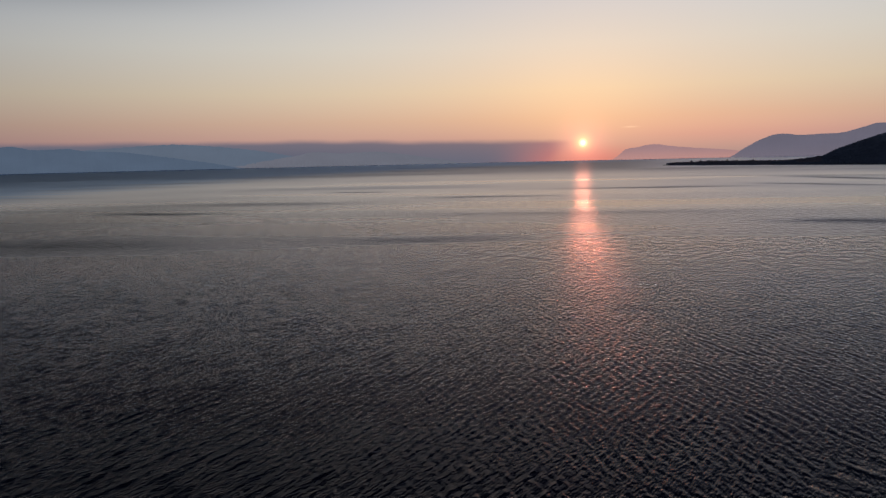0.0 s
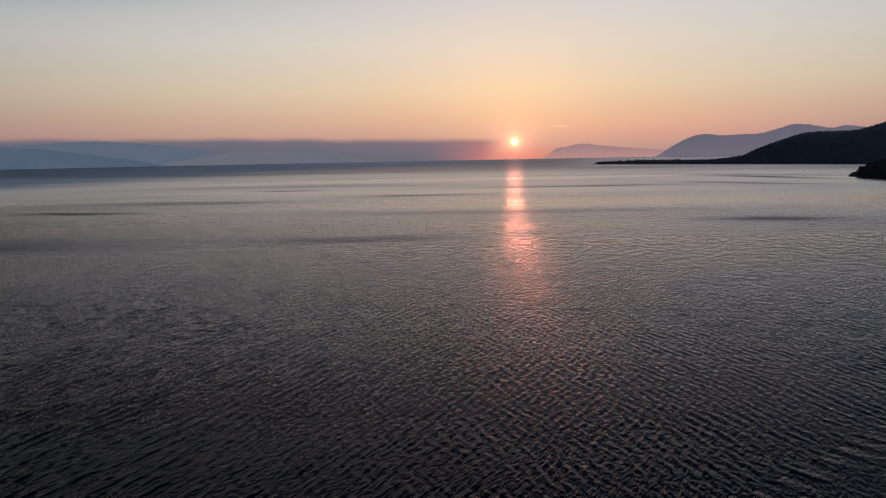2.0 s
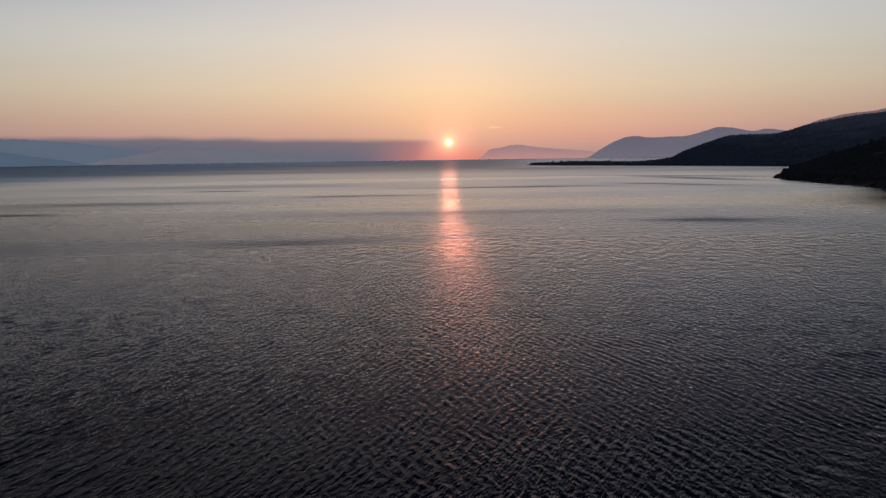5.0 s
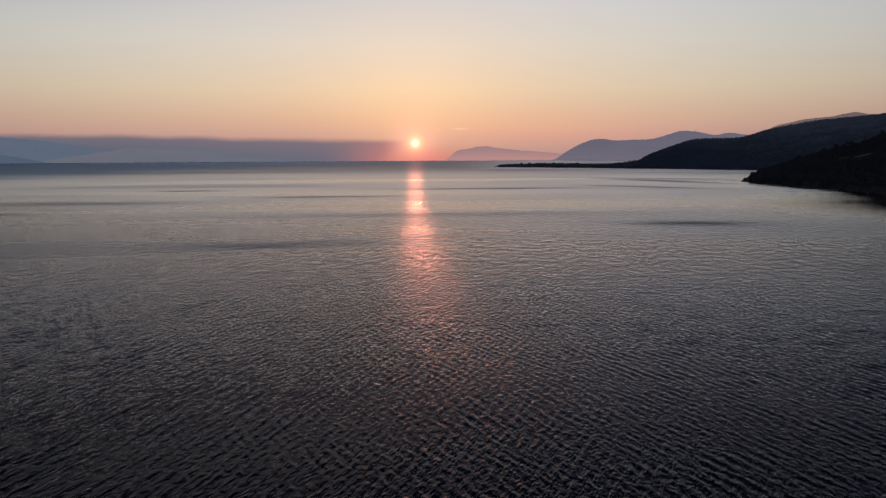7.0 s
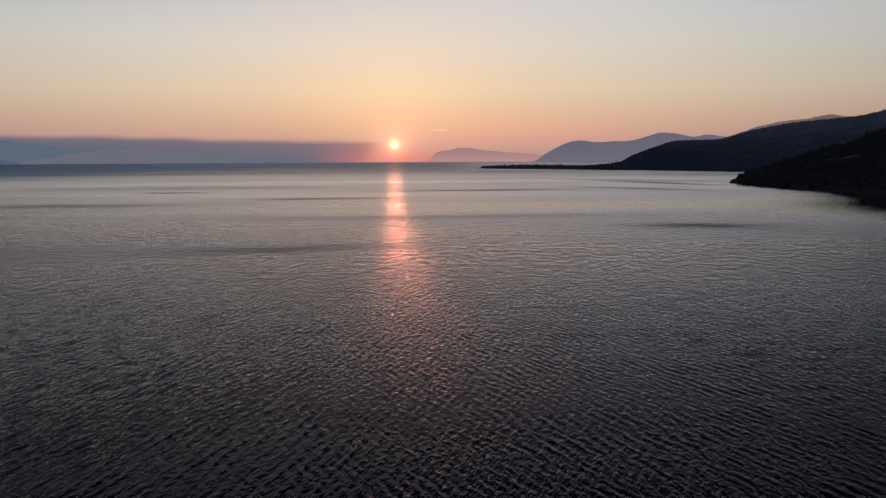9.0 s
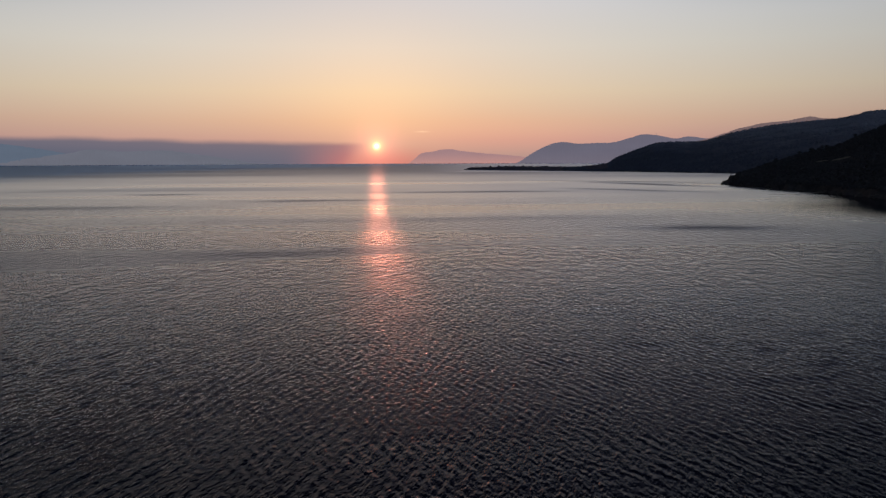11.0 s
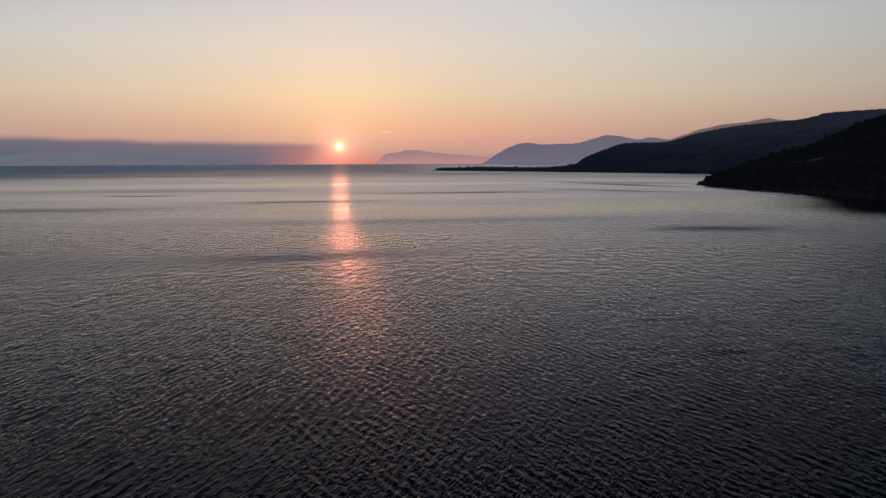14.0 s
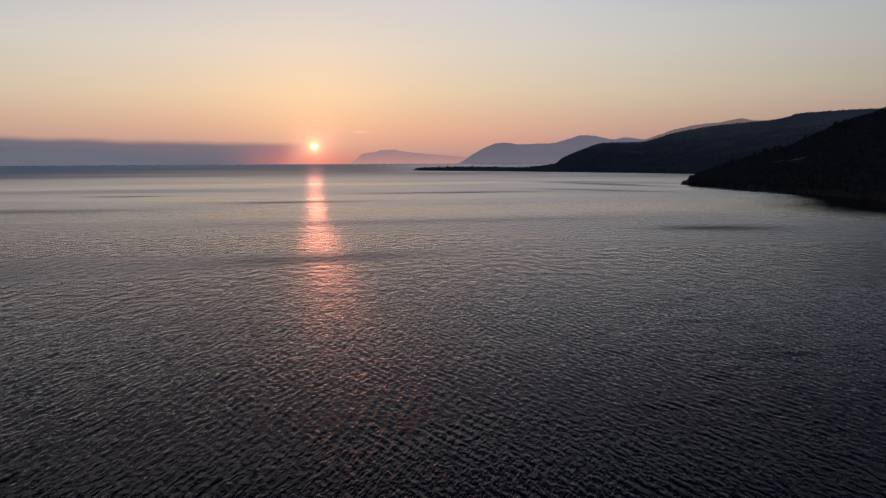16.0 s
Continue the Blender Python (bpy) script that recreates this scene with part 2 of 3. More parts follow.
def land_material(name, dark, light, soil, pale_zone=None):
    """Scrub and soil in patches; the optional last colour paints pale haze on slopes above about 60 m."""
    m, n, p = material(name)
    where = n.node("ShaderNodeNewGeometry").outputs["Position"]
    a = n.noise(n.scaled(where, 0.02, 0.02, 0.02), 1.0, 5.0, 0.6)
    b = n.noise(n.scaled(where, 0.25, 0.25, 0.25), 1.0, 4.0, 0.6)
    col = n.mix(n.step(b, 0.35, 0.68), dark, light)
    col = n.mix(n.step(a, 0.56, 0.72), col, soil)
    if pale_zone:
        col = uphill_haze(n, where, a, col, pale_zone)
    n.link(col, p.inputs["Base Color"])
    p.inputs["Roughness"].default_value = 0.95
    p.inputs["Specular IOR Level"].default_value = 0.15
    bump = n.node("ShaderNodeBump", Distance=0.6, Strength=0.8)
    n.link(b, bump.inputs["Height"])
    n.link(bump.outputs[0], p.inputs["Normal"])
    return m


def uphill_haze(n, where, patchy, col, pale_zone):
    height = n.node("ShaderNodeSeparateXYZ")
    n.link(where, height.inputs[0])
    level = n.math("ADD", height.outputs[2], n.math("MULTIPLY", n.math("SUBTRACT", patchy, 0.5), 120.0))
    # aerial haze painted into the surface colour, stronger with height
    return n.mix(n.step(level, 12.0, 105.0), col, pale_zone)


def leaf_material(name, dark, light, pale_zone=None):
    m, n, p = material(name)
    geo = n.node("ShaderNodeNewGeometry")
    col = n.mix(geo.outputs["Random Per Island"], dark, light)
    if pale_zone:
        where = geo.outputs["Position"]
        col = uphill_haze(n, where, n.noise(n.scaled(where, 0.02, 0.02, 0.02), 1.0, 5.0, 0.6), col, pale_zone)
    n.link(col, p.inputs["Base Color"])
    p.inputs["Roughness"].default_value = 0.8
    p.inputs["Specular IOR Level"].default_value = 0.2
    return m


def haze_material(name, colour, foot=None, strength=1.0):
    """Ranges so far off that the lit air before them is what one sees. Their glow paints that haze, thicker at the
    foot.
    """
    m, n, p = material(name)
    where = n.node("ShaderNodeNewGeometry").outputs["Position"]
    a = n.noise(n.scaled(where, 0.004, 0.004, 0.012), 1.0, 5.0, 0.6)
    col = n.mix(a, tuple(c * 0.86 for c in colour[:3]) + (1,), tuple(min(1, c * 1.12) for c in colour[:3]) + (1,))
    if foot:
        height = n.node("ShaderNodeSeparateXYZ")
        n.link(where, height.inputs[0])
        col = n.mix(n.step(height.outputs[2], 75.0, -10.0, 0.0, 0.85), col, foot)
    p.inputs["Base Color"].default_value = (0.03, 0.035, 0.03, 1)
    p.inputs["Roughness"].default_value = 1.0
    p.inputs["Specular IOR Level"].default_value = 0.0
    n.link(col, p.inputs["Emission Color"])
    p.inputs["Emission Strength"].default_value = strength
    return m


def rock_material():
    m, n, p = material("shore_rock")
    where = n.node("ShaderNodeNewGeometry").outputs["Position"]
    a = n.noise(n.scaled(where, 0.7, 0.7, 1.6), 1.0, 6.0, 0.65)
    n.link(n.mix(a, (0.014, 0.013, 0.013, 1), (0.04, 0.037, 0.035, 1)), p.inputs["Base Color"])
    p.inputs["Roughness"].default_value = 0.85
    bump = n.node("ShaderNodeBump", Distance=0.3, Strength=0.7)
    n.link(a, bump.inputs["Height"])
    n.link(bump.outputs[0], p.inputs["Normal"])
    return m


def plain_material(name, a_col, b_col, scale):
    m, n, p = material(name)
    where = n.node("ShaderNodeNewGeometry").outputs["Position"]
    a = n.noise(n.scaled(where, scale, scale, scale), 1.0, 5.0, 0.6)
    n.link(n.mix(a, a_col, b_col), p.inputs["Base Color"])
    p.inputs["Roughness"].default_value = 0.9
    return m


SEA = sea_material()
# SCRUB_LAND and LEAF_FAR have blue haze mixed into their colours, more on upper slopes
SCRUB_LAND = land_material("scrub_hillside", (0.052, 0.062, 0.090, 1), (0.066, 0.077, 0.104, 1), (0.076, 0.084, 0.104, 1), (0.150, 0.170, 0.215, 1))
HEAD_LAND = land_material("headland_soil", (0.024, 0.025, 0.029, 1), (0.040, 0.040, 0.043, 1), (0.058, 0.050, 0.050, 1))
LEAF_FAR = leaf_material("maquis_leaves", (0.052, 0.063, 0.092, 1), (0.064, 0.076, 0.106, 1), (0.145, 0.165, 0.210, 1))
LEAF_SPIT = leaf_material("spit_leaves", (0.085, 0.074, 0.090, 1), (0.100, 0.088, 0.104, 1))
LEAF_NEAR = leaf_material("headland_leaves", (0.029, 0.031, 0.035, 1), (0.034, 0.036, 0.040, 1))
ROCK = rock_material()
BARK = plain_material("bark", (0.05, 0.04, 0.03, 1), (0.12, 0.1, 0.08, 1), 3.0)
DRY = plain_material("dry_grass", (0.07, 0.065, 0.05, 1), (0.17, 0.15, 0.12, 1), 0.3)


# ---------------------------------------------------------------- mesh helpers
def grid_mesh(name, pts, mat, smooth=True, wrap=False):
    """pts: array rows x columns x 3 -> a quad sheet."""
    nr, nc = pts.shape[:2]
    me = bpy.data.meshes.new(name)
    idx = np.arange(nr * nc).reshape(nr, nc)
    if wrap:
        idx = np.concatenate([idx, idx[:, :1]], axis=1)
    quads = np.stack([idx[:-1, :-1], idx[:-1, 1:], idx[1:, 1:], idx[1:, :-1]], axis=-1).reshape(-1, 4)
    fill_mesh(me, pts.reshape(-1, 3), quads)
    me.polygons.foreach_set("use_smooth", np.full(len(quads), smooth))
    me.materials.append(mat)
    return me


def fill_mesh(me, verts, faces):
    k = faces.shape[1]
    me.vertices.add(len(verts))
    me.vertices.foreach_set("co", np.ascontiguousarray(verts, dtype=np.float32).ravel())
    me.loops.add(len(faces) * k)
    me.loops.foreach_set("vertex_index", np.ascontiguousarray(faces, dtype=np.int32).ravel())
    me.polygons.add(len(faces))
    me.polygons.foreach_set("loop_start", np.arange(0, len(faces) * k, k, dtype=np.int32))
    me.update(calc_edges=True)


def spline(knots, at):
    """Smooth curve through the knots (rows), evaluated at parameters 0..1."""
    k = np.asarray(knots, float)
    n = len(k) - 1
    s = np.clip(np.asarray(at) * n, 0, n - 1e-6)
    i = s.astype(int)
    f = (s - i)[:, None]
    p0, p1, p2, p3 = k[np.maximum(i - 1, 0)], k[i], k[i + 1], k[np.minimum(i + 2, n)]
    return 0.5 * (2 * p1 + (p2 - p0) * f + (2 * p0 - 5 * p1 + 4 * p2 - p3) * f ** 2 + (3 * p1 - p0 - 3 * p2 + p3) * f ** 3)


def waves_noise(x, y, size, seed, octaves=5, gain=0.5):
    """Cheap smooth relief from turned sines; about -1..1."""
    rng = np.random.default_rng(seed)
    total, amp, norm = np.zeros_like(x), 1.0, 0.0
    for _ in range(octaves):
        layer = np.zeros_like(x)
        for _ in range(4):
            a, ph = rng.uniform(0, 2 * np.pi), rng.uniform(0, 2 * np.pi)
            k = 2 * np.pi / (size * rng.uniform(0.75, 1.35))
            layer += np.sin(k * (x * np.cos(a) + y * np.sin(a)) + ph + 0.8 * np.sin(0.6 * k * (y * np.cos(a) - x * np.sin(a)) + ph))
        total += amp * layer / 2.2
        norm += amp
        amp *= gain
        size *= 0.5
    return total / norm


# ---------------------------------------------------------------- the sea
def build_sea():
    fine = np.radians(np.arange(-37.0, 57.0, 0.11))
    coarse = np.radians(np.arange(57.0, 323.0, 3.8))
    ang = np.concatenate([fine, coarse])
    radii = [6.0]
    while radii[-1] < SEA_R:
        near = max(radii[-1] - 24.0, 40.0)
        radii.append(radii[-1] + max(0.105, 0.8 * near ** 2 / 24400.0))
    radii[-1] = SEA_R
    r = np.array(radii)
    rr, aa = np.meshgrid(r, ang, indexing="ij")
    sa, ca = np.sin(aa), np.cos(aa)
    x, y = CENTRE[0] + rr * sa, CENTRE[1] + rr * ca
    z = np.zeros_like(x)
    rng = np.random.default_rng(7)
    wx = x + 0.35 * waves_noise(x, y, 17.0, 3, 2)
    wy = y + 0.35 * waves_noise(x, y, 14.0, 4, 2)
    step_r, step_a = np.gradient(r)[:, None], rr * np.gradient(ang)[None, :]
    # two wave trains, their crests running towards 30 and towards -6 degrees; short waves end where the sheet grows too coarse for them
    for crest, spread, count, share in ((30.0, 11.0, 36, 1.0), (-6.0, 13.0, 34, 0.95)):
        for _ in range(count):
            lam = 0.46 * (1.1 / 0.46) ** (rng.random() ** 1.2)
            a = radians(crest + 90 + rng.normal(0, spread))
            k = 2 * np.pi / lam
            kx, ky = k * math.sin(a), k * math.cos(a)
            amp = share * 0.0265 * lam / math.sqrt(count)
            turn = np.maximum(np.abs(kx * sa + ky * ca) * step_r, np.abs(kx * ca - ky * sa) * step_a)
            gust = 0.8 + 0.2 * np.sin(0.09 / lam * (x * math.cos(a * 3) + y * math.sin(a * 3)) + rng.uniform(0, 6))
            ph = 0.5 + 0.5 * np.sin(kx * wx + ky * wy + rng.uniform(0, 6.28))
            z += amp * np.clip(2.3 - turn, 0, 1) * gust * (2 * ph ** 1.5 - 0.85)
    pts = np.stack([x, y, z], axis=-1)
    water = new("water", grid_mesh("water", pts, SEA, wrap=True))
    tagged(water, "calm dark sea with small wind ripples reflecting the sunset", "sea", kind="structure")
    # the middle of the sheet
    bm = bmesh.new()
    ring = [bm.verts.new((CENTRE[0] + 6.3 * math.sin(2 * math.pi * i / 48), CENTRE[1] + 6.3 * math.cos(2 * math.pi * i / 48), -0.05)) for i in range(48)]
    bm.faces.new(ring[::-1])
    me = bpy.data.meshes.new("water_centre")
    bm.to_mesh(me)
    bm.free()
    me.materials.append(SEA)
    ob = new("water_middle", me)
    ob.parent = water


build_sea()


# ---------------------------------------------------------------- land
def polar(bearing, dist, z):
    return (-26 + dist * math.sin(radians(bearing)), 42 + dist * math.cos(radians(bearing)), z)


class Land:
    """A coast lofted from shore to crest and down the far side."""

    def __init__(self, name, shore, crest, behind, cliff, relief, size, nu, nv, mat, seed, power=0.85):
        self.shore, self.crest, self.behind = np.array(shore, float), np.array(crest, float), behind
        self.cliff, self.relief, self.size, self.seed, self.power = cliff, relief, size, seed, power
        u, v = np.meshgrid(np.linspace(0, 1, nu), np.linspace(0, 1, nv), indexing="ij")
        p = self.at(u.ravel(), v.ravel()).reshape(nu, nv, 3)
        self.ob = new(name, grid_mesh(name, p, mat))

    def at(self, u, v):
        s, c = spline(self.shore, u), spline(self.crest, u)
        f = np.clip(v / 0.72, 0, 1)                      # shore to crest
        g = np.clip((v - 0.72) / 0.28, 0, 1)             # crest to the far side
        xy = s + (c[:, :2] - s) * f[:, None]
        out = c[:, :2] - s
        out /= np.maximum(np.linalg.norm(out, axis=1), 1e-6)[:, None]
        xy = xy + out * (g * self.behind)[:, None]
        zc = c[:, 2]
        z = zc * (f ** self.power) * (1 - g ** 1.4) - g * 3.0
        rise = np.minimum(self.cliff, zc * 0.7)
        z = np.maximum(z, rise * np.clip(f * np.linalg.norm(c[:, :2] - s, axis=1) / (self.cliff * 1.3), 0, 1) * (1 - g))
        n = waves_noise(xy[:, 0], xy[:, 1], self.size, self.seed)
        z = z + n * self.relief * np.minimum(zc, 60) / 60 * np.sin(np.pi * np.clip(f, 0, 1) * 0.93) * (1 - g)
        z = z - 1.0 * (f <= 0)
        # ragged waterline
        edge = (1 - f) ** 2
        w = waves_noise(xy[:, 0], xy[:, 1], self.size * 0.35, self.seed + 5)
        xy = xy + out * (w * edge * self.cliff * 1.5)[:, None]
        return np.column_stack([xy, z])


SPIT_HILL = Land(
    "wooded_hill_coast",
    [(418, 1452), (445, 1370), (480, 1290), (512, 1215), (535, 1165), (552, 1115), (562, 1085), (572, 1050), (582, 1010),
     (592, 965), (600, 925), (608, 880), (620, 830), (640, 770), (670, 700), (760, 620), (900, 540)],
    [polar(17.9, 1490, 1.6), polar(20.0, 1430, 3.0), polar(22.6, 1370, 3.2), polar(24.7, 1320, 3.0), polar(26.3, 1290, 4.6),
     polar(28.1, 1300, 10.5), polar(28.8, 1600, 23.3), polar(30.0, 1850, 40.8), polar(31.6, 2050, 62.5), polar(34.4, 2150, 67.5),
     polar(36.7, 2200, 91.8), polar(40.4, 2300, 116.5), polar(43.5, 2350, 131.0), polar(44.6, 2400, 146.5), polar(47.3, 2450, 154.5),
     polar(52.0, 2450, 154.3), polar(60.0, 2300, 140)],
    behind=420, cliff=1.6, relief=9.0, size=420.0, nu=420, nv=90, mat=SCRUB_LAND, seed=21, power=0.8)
tagged(SPIT_HILL.ob, "dark scrub-covered hill running down to a low spit", "hill", kind="structure")

HEADLAND = Land(
    "headland",
    [(331.5, 512.5), (322, 485), (315, 455), (306, 420), (296, 380), (286, 348), (275, 318), (266, 288), (252, 240), (236, 170),
     (228, 90), (230, 0), (250, -150)],
    [(338.2, 513.5, 6.4), (352, 517, 8.0), (373, 517, 14), (395, 523, 18), (415, 526, 22), (439, 525, 27), (462, 530, 34),
     (485, 535, 41), (510, 537, 49), (530, 531, 55), (556, 530, 63), (621, 512, 82), (700, 440, 96)],
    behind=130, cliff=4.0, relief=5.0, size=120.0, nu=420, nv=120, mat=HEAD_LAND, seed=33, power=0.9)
tagged(HEADLAND.ob, "dark wooded headland with a low rocky shore", "headland", kind="structure")


def far_range(name, label, dist, profile, mat, seed, depth=160.0, rough=2.0):
    """A distant range with a front slope, an uneven crest line and a back slope."""
    prof = np.array(profile, float)
    b = np.linspace(prof[0, 0], prof[-1, 0], 260)
    # smooth interpolation of the crest
    t = np.interp(b, prof[:, 0], np.linspace(0, 1, len(prof)))
    e = spline(prof[:, 1:2], t)[:, 0]
    h = np.maximum(EYE_Z + dist * np.tan(np.radians(e)), 0.0)
    h = h + waves_noise(b * 80, b * 0, 45.0, seed, 4) * rough * np.minimum(h / 30.0, 1)
    rows = []
    for f, hh in ((-1.0, -0.03), (-0.7, 0.30), (-0.4, 0.62), (-0.15, 0.9), (0.0, 1.0), (0.25, 0.85), (1.0, -0.03)):
        d = dist + depth * f * 0.5 + (waves_noise(b * 80, b * 0 + f * 60, 60.0, seed + 2, 3) * depth * 0.12 if -1 < f < 0 else 0)
        rows.append(np.column_stack([np.sin(np.radians(b)) * d, np.cos(np.radians(b)) * d, h * hh - (1.0 if hh < 0 else 0)]))
    pts = np.stack(rows)
    # eye position in the middle of the flight
    pts[..., 0] += -9
    pts[..., 1] += 20
    ob = new(name, grid_mesh(name, pts, mat))
    return tagged(ob, label, "mountains", kind="structure")


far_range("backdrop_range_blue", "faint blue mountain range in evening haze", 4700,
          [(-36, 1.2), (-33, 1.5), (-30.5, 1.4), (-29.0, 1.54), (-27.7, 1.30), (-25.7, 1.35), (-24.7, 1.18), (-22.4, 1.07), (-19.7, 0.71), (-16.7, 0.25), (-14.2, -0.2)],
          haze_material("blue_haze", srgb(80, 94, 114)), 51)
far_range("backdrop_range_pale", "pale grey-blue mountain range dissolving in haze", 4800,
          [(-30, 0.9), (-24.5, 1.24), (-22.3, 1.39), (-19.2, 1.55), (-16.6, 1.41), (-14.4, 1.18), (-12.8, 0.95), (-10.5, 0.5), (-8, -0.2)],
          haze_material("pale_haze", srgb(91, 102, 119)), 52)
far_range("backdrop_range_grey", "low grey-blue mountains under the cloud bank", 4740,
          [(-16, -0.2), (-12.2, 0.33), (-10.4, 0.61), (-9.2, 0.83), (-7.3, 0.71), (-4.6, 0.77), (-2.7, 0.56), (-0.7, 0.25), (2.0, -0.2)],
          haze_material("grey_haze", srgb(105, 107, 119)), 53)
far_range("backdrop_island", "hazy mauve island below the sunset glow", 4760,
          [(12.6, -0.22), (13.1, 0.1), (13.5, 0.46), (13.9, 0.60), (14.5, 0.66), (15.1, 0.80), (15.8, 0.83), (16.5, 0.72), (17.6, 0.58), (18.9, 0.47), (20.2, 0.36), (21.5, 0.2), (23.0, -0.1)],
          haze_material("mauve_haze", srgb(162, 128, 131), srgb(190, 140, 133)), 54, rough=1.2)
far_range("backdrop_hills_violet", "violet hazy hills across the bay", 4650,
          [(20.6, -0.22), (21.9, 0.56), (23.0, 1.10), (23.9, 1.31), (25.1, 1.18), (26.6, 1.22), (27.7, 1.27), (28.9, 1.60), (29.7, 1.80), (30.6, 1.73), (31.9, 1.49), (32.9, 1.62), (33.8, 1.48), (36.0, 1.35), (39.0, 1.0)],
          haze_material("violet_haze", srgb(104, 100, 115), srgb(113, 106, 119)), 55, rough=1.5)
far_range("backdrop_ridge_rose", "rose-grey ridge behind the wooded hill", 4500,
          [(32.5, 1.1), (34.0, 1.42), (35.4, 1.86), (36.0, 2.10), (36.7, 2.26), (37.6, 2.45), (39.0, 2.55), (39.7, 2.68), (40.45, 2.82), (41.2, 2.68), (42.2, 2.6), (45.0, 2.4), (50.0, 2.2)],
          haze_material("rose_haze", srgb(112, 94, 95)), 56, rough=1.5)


# ---------------------------------------------------------------- plants
def leaf_cloud(me_name, centres, sizes, leaves, leaf, mat, rng, flat=0.75):
    """Many small leaf clumps: tilted quads scattered through uneven ellipsoids."""
    n = len(centres)
    q = rng.normal(size=(n, leaves, 3))
    q /= np.linalg.norm(q, axis=2, keepdims=True)
    q *= rng.uniform(0.35, 1.0, (n, leaves, 1)) ** 0.5
    q[..., 2] *= flat
    pos = centres[:, None, :] + q * sizes[:, None, None]
    facing = q / np.maximum(np.linalg.norm(q, axis=2, keepdims=True), 1e-6) + rng.normal(size=(n, leaves, 3)) * 0.35 + (0, 0, 0.3)
    a = np.cross(facing, rng.normal(size=(n, leaves, 3)))
    a /= np.maximum(np.linalg.norm(a, axis=2, keepdims=True), 1e-6)
    b = np.cross(facing, a)
    b /= np.maximum(np.linalg.norm(b, axis=2, keepdims=True), 1e-6)
    s = (leaf * sizes)[:, None, None] * rng.uniform(0.6, 1.3, (n, leaves, 1))
    a, b = a * s, b * s * 0.8
    corners = np.stack([pos - a, pos - b, pos + a, pos + b], axis=2).reshape(-1, 3)
    faces = np.arange(len(corners)).reshape(-1, 4)
    me = bpy.data.meshes.new(me_name)
    fill_mesh(me, corners, faces)
    me.materials.append(mat)
    return me


def scatter(land, count, lo, hi, u_range, v_range, rng):
    u, v = rng.uniform(*u_range, count), rng.uniform(*v_range, count)
    p = land.at(u, v)
    size = rng.uniform(lo, hi, count)
    if land is HEADLAND:                                 # the clearings stay open
        off_strip = v - np.interp(u, (0.35, 0.386, 0.395, 0.456), (0.452, 0.437, 0.405, 0.400))
        pale_zone = (u > 0.34) & (u < 0.468) & (off_strip > -0.062) & (off_strip < 0.022)
        p, size = p[~pale_zone], size[~pale_zone]
    p[:, 2] += size * 0.35
    return p, size


rng = np.random.default_rng(5)
p, s = scatter(HEADLAND, 13000, 0.8, 2.0, (0.055, 0.95), (0.012, 0.78), rng)
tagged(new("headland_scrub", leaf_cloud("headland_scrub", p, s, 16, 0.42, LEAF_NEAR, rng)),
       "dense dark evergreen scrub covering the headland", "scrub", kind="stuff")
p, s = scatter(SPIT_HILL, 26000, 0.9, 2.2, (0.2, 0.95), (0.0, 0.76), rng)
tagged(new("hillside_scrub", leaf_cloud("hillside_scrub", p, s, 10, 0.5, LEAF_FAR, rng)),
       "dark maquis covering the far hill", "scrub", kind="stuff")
spit = [scatter(SPIT_HILL, count, lo, hi, u_range, (0.15, 0.85), rng) for count, lo, hi, u_range in (
    (420, 2.2, 3.2, (0.012, 0.056)), (1300, 2.5, 3.9, (0.068, 0.165)), (800, 0.9, 2.0, (0.165, 0.27)), (700, 1.4, 3.2, (0.26, 0.31)))]
p, s = np.concatenate([q[0] for q in spit]), np.concatenate([q[1] for q in spit])
tagged(new("spit_scrub", leaf_cloud("spit_scrub", p, s, 14, 0.42, LEAF_SPIT, rng)),
       "dark bushes growing along the low spit", "scrub", kind="stuff")


def tree(height, seed, mat):
    """Trunk with limbs and a crown of leaf clumps, standing on the origin."""
    r = np.random.default_rng(seed)
    top_ob = new("tree")
    bm = bmesh.new()

    def limb(a, b, ra, rb):
        a, b = Vector(a), Vector(b)
        m = Matrix.Translation((a + b) / 2) @ (b - a).to_track_quat("Z", "Y").to_matrix().to_4x4()
        bmesh.ops.create_cone(bm, cap_ends=True, segments=7, radius1=ra, radius2=rb, depth=(b - a).length, matrix=m)

    fork = (r.uniform(-0.2, 0.2), r.uniform(-0.2, 0.2), height * 0.45)
    limb((0, 0, -0.4), fork, height * 0.035, height * 0.024)
    cents, sizes = [], []
    for i in range(5):
        a = 2 * math.pi * i / 5 + r.uniform(-0.4, 0.4)
        tip = (fork[0] + math.cos(a) * height * r.uniform(0.12, 0.26), fork[1] + math.sin(a) * height * r.uniform(0.12, 0.26),
               height * r.uniform(0.6, 0.85))
        limb(fork, tip, height * 0.018, height * 0.007)
        cents.append(tip)
        sizes.append(height * r.uniform(0.13, 0.22))
    cents.append((fork[0], fork[1], height * 0.86))
    sizes.append(height * 0.15)
    cents.append((fork[0], fork[1], height * 0.55))
    sizes.append(height * 0.22)
    me = bpy.data.meshes.new("trunk")
    bm.to_mesh(me)
    bm.free()
    me.materials.append(BARK)
    new("trunk", me).parent = top_ob
    crown = new("crown", leaf_cloud("crown", np.array(cents), np.array(sizes), 46, 0.27, mat, r, 0.8))
    crown.parent = top_ob
    return top_ob


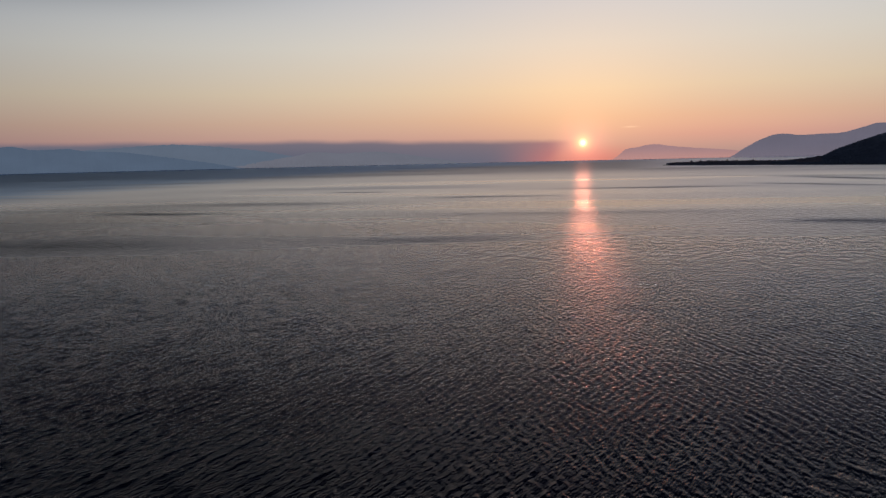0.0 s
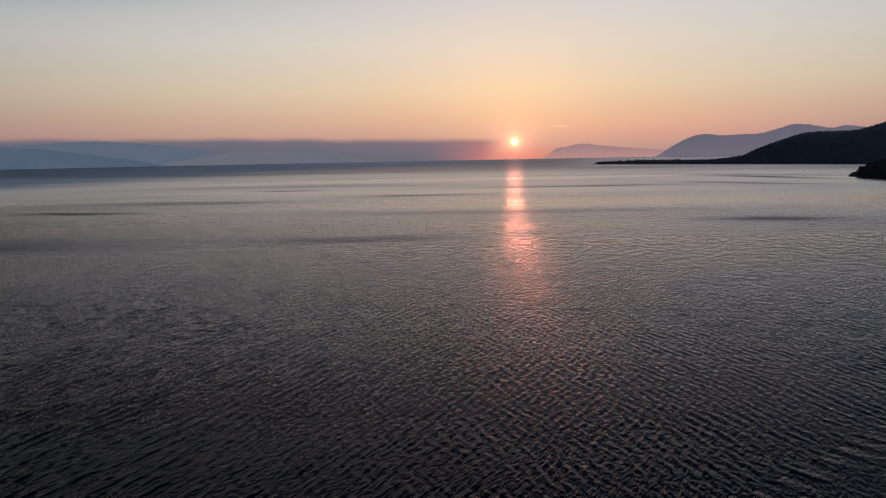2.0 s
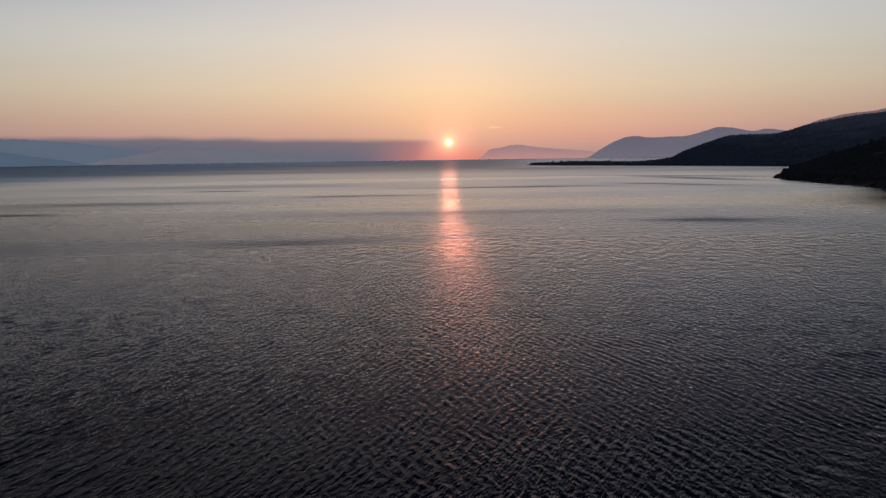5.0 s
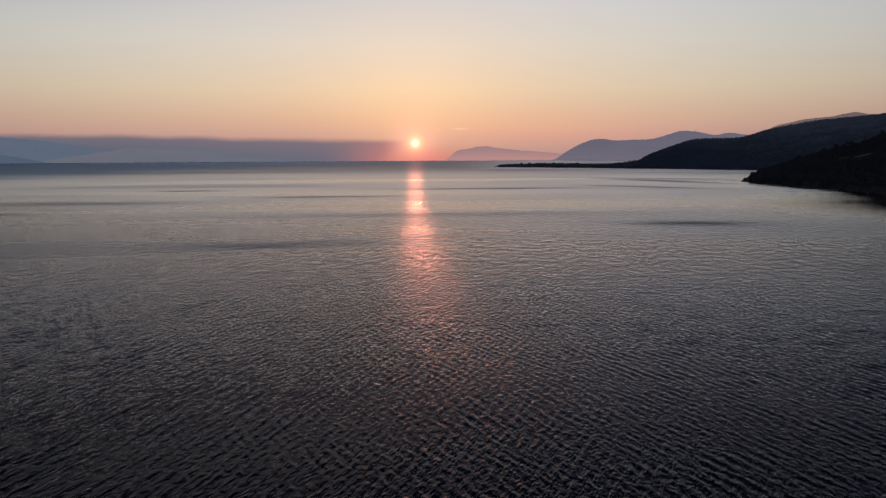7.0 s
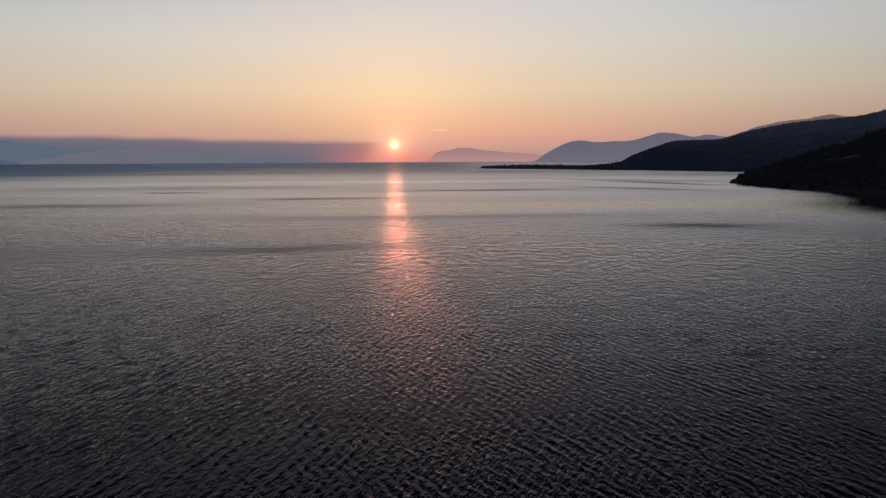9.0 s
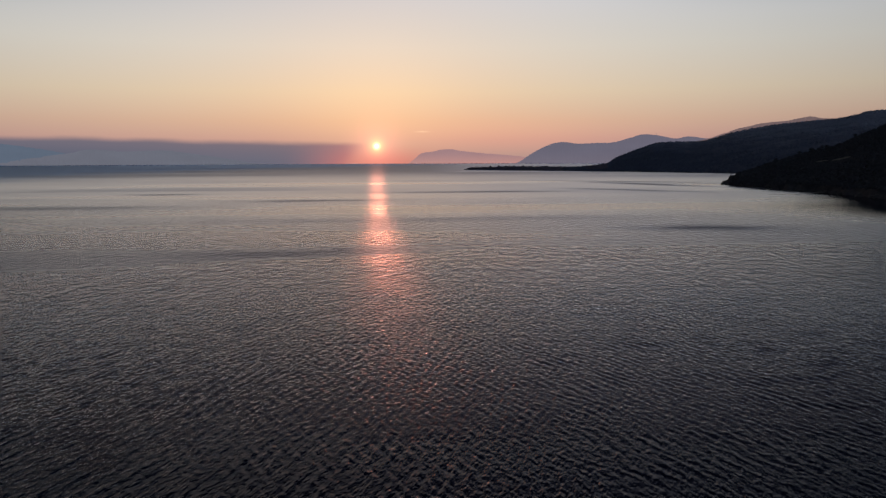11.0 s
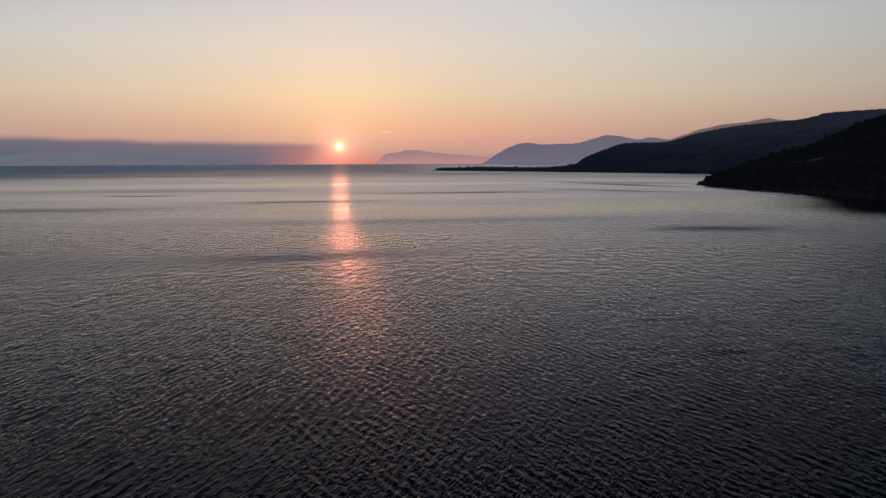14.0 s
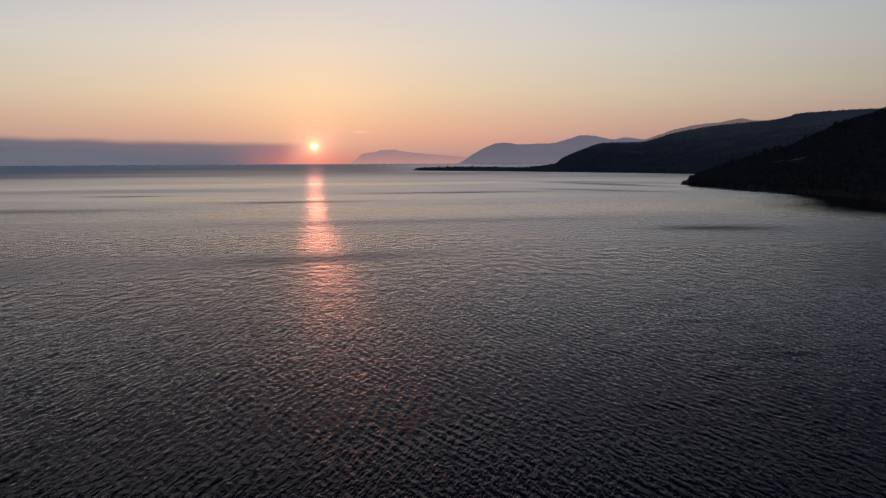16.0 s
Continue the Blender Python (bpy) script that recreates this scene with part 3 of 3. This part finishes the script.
def plant(land, spots, label, group, mat, lo, hi, seed):
    r = np.random.default_rng(seed)
    kinds = [tree(1.0 * h, seed + i, mat) for i, h in enumerate(np.linspace(lo, hi, 4))]
    for k in kinds:
        tagged(k, label, "tree", group=group)
    for i, (u, v) in enumerate(spots):
        x, y, z = land.at(np.array([u]), np.array([v]))[0]
        m = pose(x, y, z - 0.2, 0, 0, r.uniform(0, 360))
        if i < len(kinds):
            kinds[i].matrix_basis = m
        else:
            copy_thing(kinds[int(r.integers(0, 4))], m)


r = np.random.default_rng(12)
plant(SPIT_HILL, [(0.03, 0.5), (0.112, 0.55), (0.217, 0.5), (0.055, 0.5)] + [(float(u), float(r.uniform(0.35, 0.75))) for u in np.sort(r.uniform(0.07, 0.165, 16))],
      "small dark tree standing on the low spit", "trees on the spit", LEAF_SPIT, 3.8, 6.8, 60)
plant(HEADLAND, [(float(u), float(r.uniform(0.45, 0.74))) for u in np.sort(np.concatenate([r.uniform(0.34, 0.40, 14), r.uniform(0.14, 0.85, 44)]))],
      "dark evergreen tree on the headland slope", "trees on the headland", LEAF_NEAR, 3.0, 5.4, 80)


# ---------------------------------------------------------------- rocks and the clearing
def rock(seed, mat):
    r = np.random.default_rng(seed)
    bm = bmesh.new()
    bmesh.ops.create_icosphere(bm, subdivisions=2, radius=1.0)
    ph = r.uniform(0, 6, 6)
    for vert in bm.verts:
        c = vert.co
        f = 1 + 0.22 * math.sin(2.3 * c.x + ph[0]) + 0.2 * math.sin(2.9 * c.y + ph[1]) + 0.12 * math.sin(5 * c.z + ph[2]) + r.uniform(-0.07, 0.07)
        vert.co = Vector((c.x * f, c.y * f * 0.8, c.z * f * 0.75))
    me = bpy.data.meshes.new("shore_rock")
    bm.to_mesh(me)
    bm.free()
    me.materials.append(mat)
    return me


rocks = [rock(90 + i, ROCK) for i in range(5)]
r = np.random.default_rng(14)
CRAG = (338.8, 512.6, 5.1)                             # small crag on the point
spots = [(331.5, 513.0, 1.5), (334.5, 513.5, 2.0), (336.8, 512.5, 3.0), (340.0, 512.5, 3.4), (343.5, 513.5, 3.2), (347.5, 512.0, 3.2), (338.0, 518.5, 3.0)]
for u in np.sort(r.uniform(0.01, 0.7, 40)):
    x, y, _ = HEADLAND.at(np.array([u]), np.array([0.0]))[0]
    spots.append((float(x + r.uniform(-1.5, 2.5)), float(y + r.uniform(-2, 2)), float(r.uniform(0.8, 2.4))))
for i, (x, y, size) in enumerate(spots):
    ob = new("shore_rock", rocks[i % 5])
    ob.matrix_basis = pose(x, y, size * 0.15, 0, 0, r.uniform(0, 360)) @ Matrix.Diagonal((size, size, size, 1))
    tagged(ob, "dark weathered rock at the foot of the headland", "rock", group="rocks along the headland shore")


crag = new("crag", rocks[2])
crag.matrix_basis = pose(*CRAG, 0, 0, 40) @ Matrix.Diagonal((2.0, 2.2, 2.2, 1))
tagged(crag, "small dark crag standing on the headland's point", "rock", group="rocks along the headland shore")


def clearing(u0, v0, u1, v1, deep):
    """A strip of dry grass on the headland slope, from (u0, v0) to (u1, v1), with uneven edges."""
    along = np.linspace(0, 1, 36)[:, None]
    over = np.linspace(-0.5, 0.5, 8)[None, :]
    ragged = np.sin(np.pi * along) ** 0.4 * (1 + 0.3 * np.sin(17 * along + 2) + 0.15 * np.sin(41 * along))
    u = u0 + (u1 - u0) * along + 0 * over
    v = v0 + (v1 - v0) * along + deep * over * ragged
    p = HEADLAND.at(u.ravel(), v.ravel()).reshape(36, 8, 3)
    p[..., 2] += 0.8
    ob = new("clearing", grid_mesh("clearing", p, DRY))
    tagged(ob, "pale dry-grass clearing among the headland scrub", "field", kind="structure")


clearing(0.348, 0.462, 0.388, 0.442, 0.024)
clearing(0.393, 0.408, 0.458, 0.405, 0.028)


# ---------------------------------------------------------------- the mast on the far hills
def mast(bearing, dist, z, height):
    """A slender mast: concrete foot, tapered pole and two short arms."""
    top_ob = new("mast")
    # glows with the same painted haze as the hills behind it
    grey = haze_material("mast_haze", srgb(100, 96, 111))
    for name, parts in (("foot", ((2.4, 2.4, 0.0, 2.0, 0.0),)), ("pole", ((0.9, 0.4, 2.0, height, 0.0),)),
                        ("arm", ((0.3, 0.3, height * 0.62, 2.6, 90.0), (0.3, 0.3, height * 0.85, 1.8, 90.0)))):
        for ra, rb, at, length, tilt in parts:
            bm = bmesh.new()
            m = pose(0, 0, at if tilt else at + length / 2, 0, tilt, 0)
            bmesh.ops.create_cone(bm, cap_ends=True, segments=10, radius1=ra, radius2=rb, depth=length, matrix=m)
            me = bpy.data.meshes.new(name)
            bm.to_mesh(me)
            bm.free()
            me.materials.append(grey)
            new(name, me).parent = top_ob
    top_ob.matrix_basis = pose(-9 + dist * math.sin(radians(bearing)), 20 + dist * math.cos(radians(bearing)), z)
    tagged(top_ob, "slender grey mast on the crest of the violet hills", "mast")


mast(30.6, 4650.0, 156.0, 13.0)
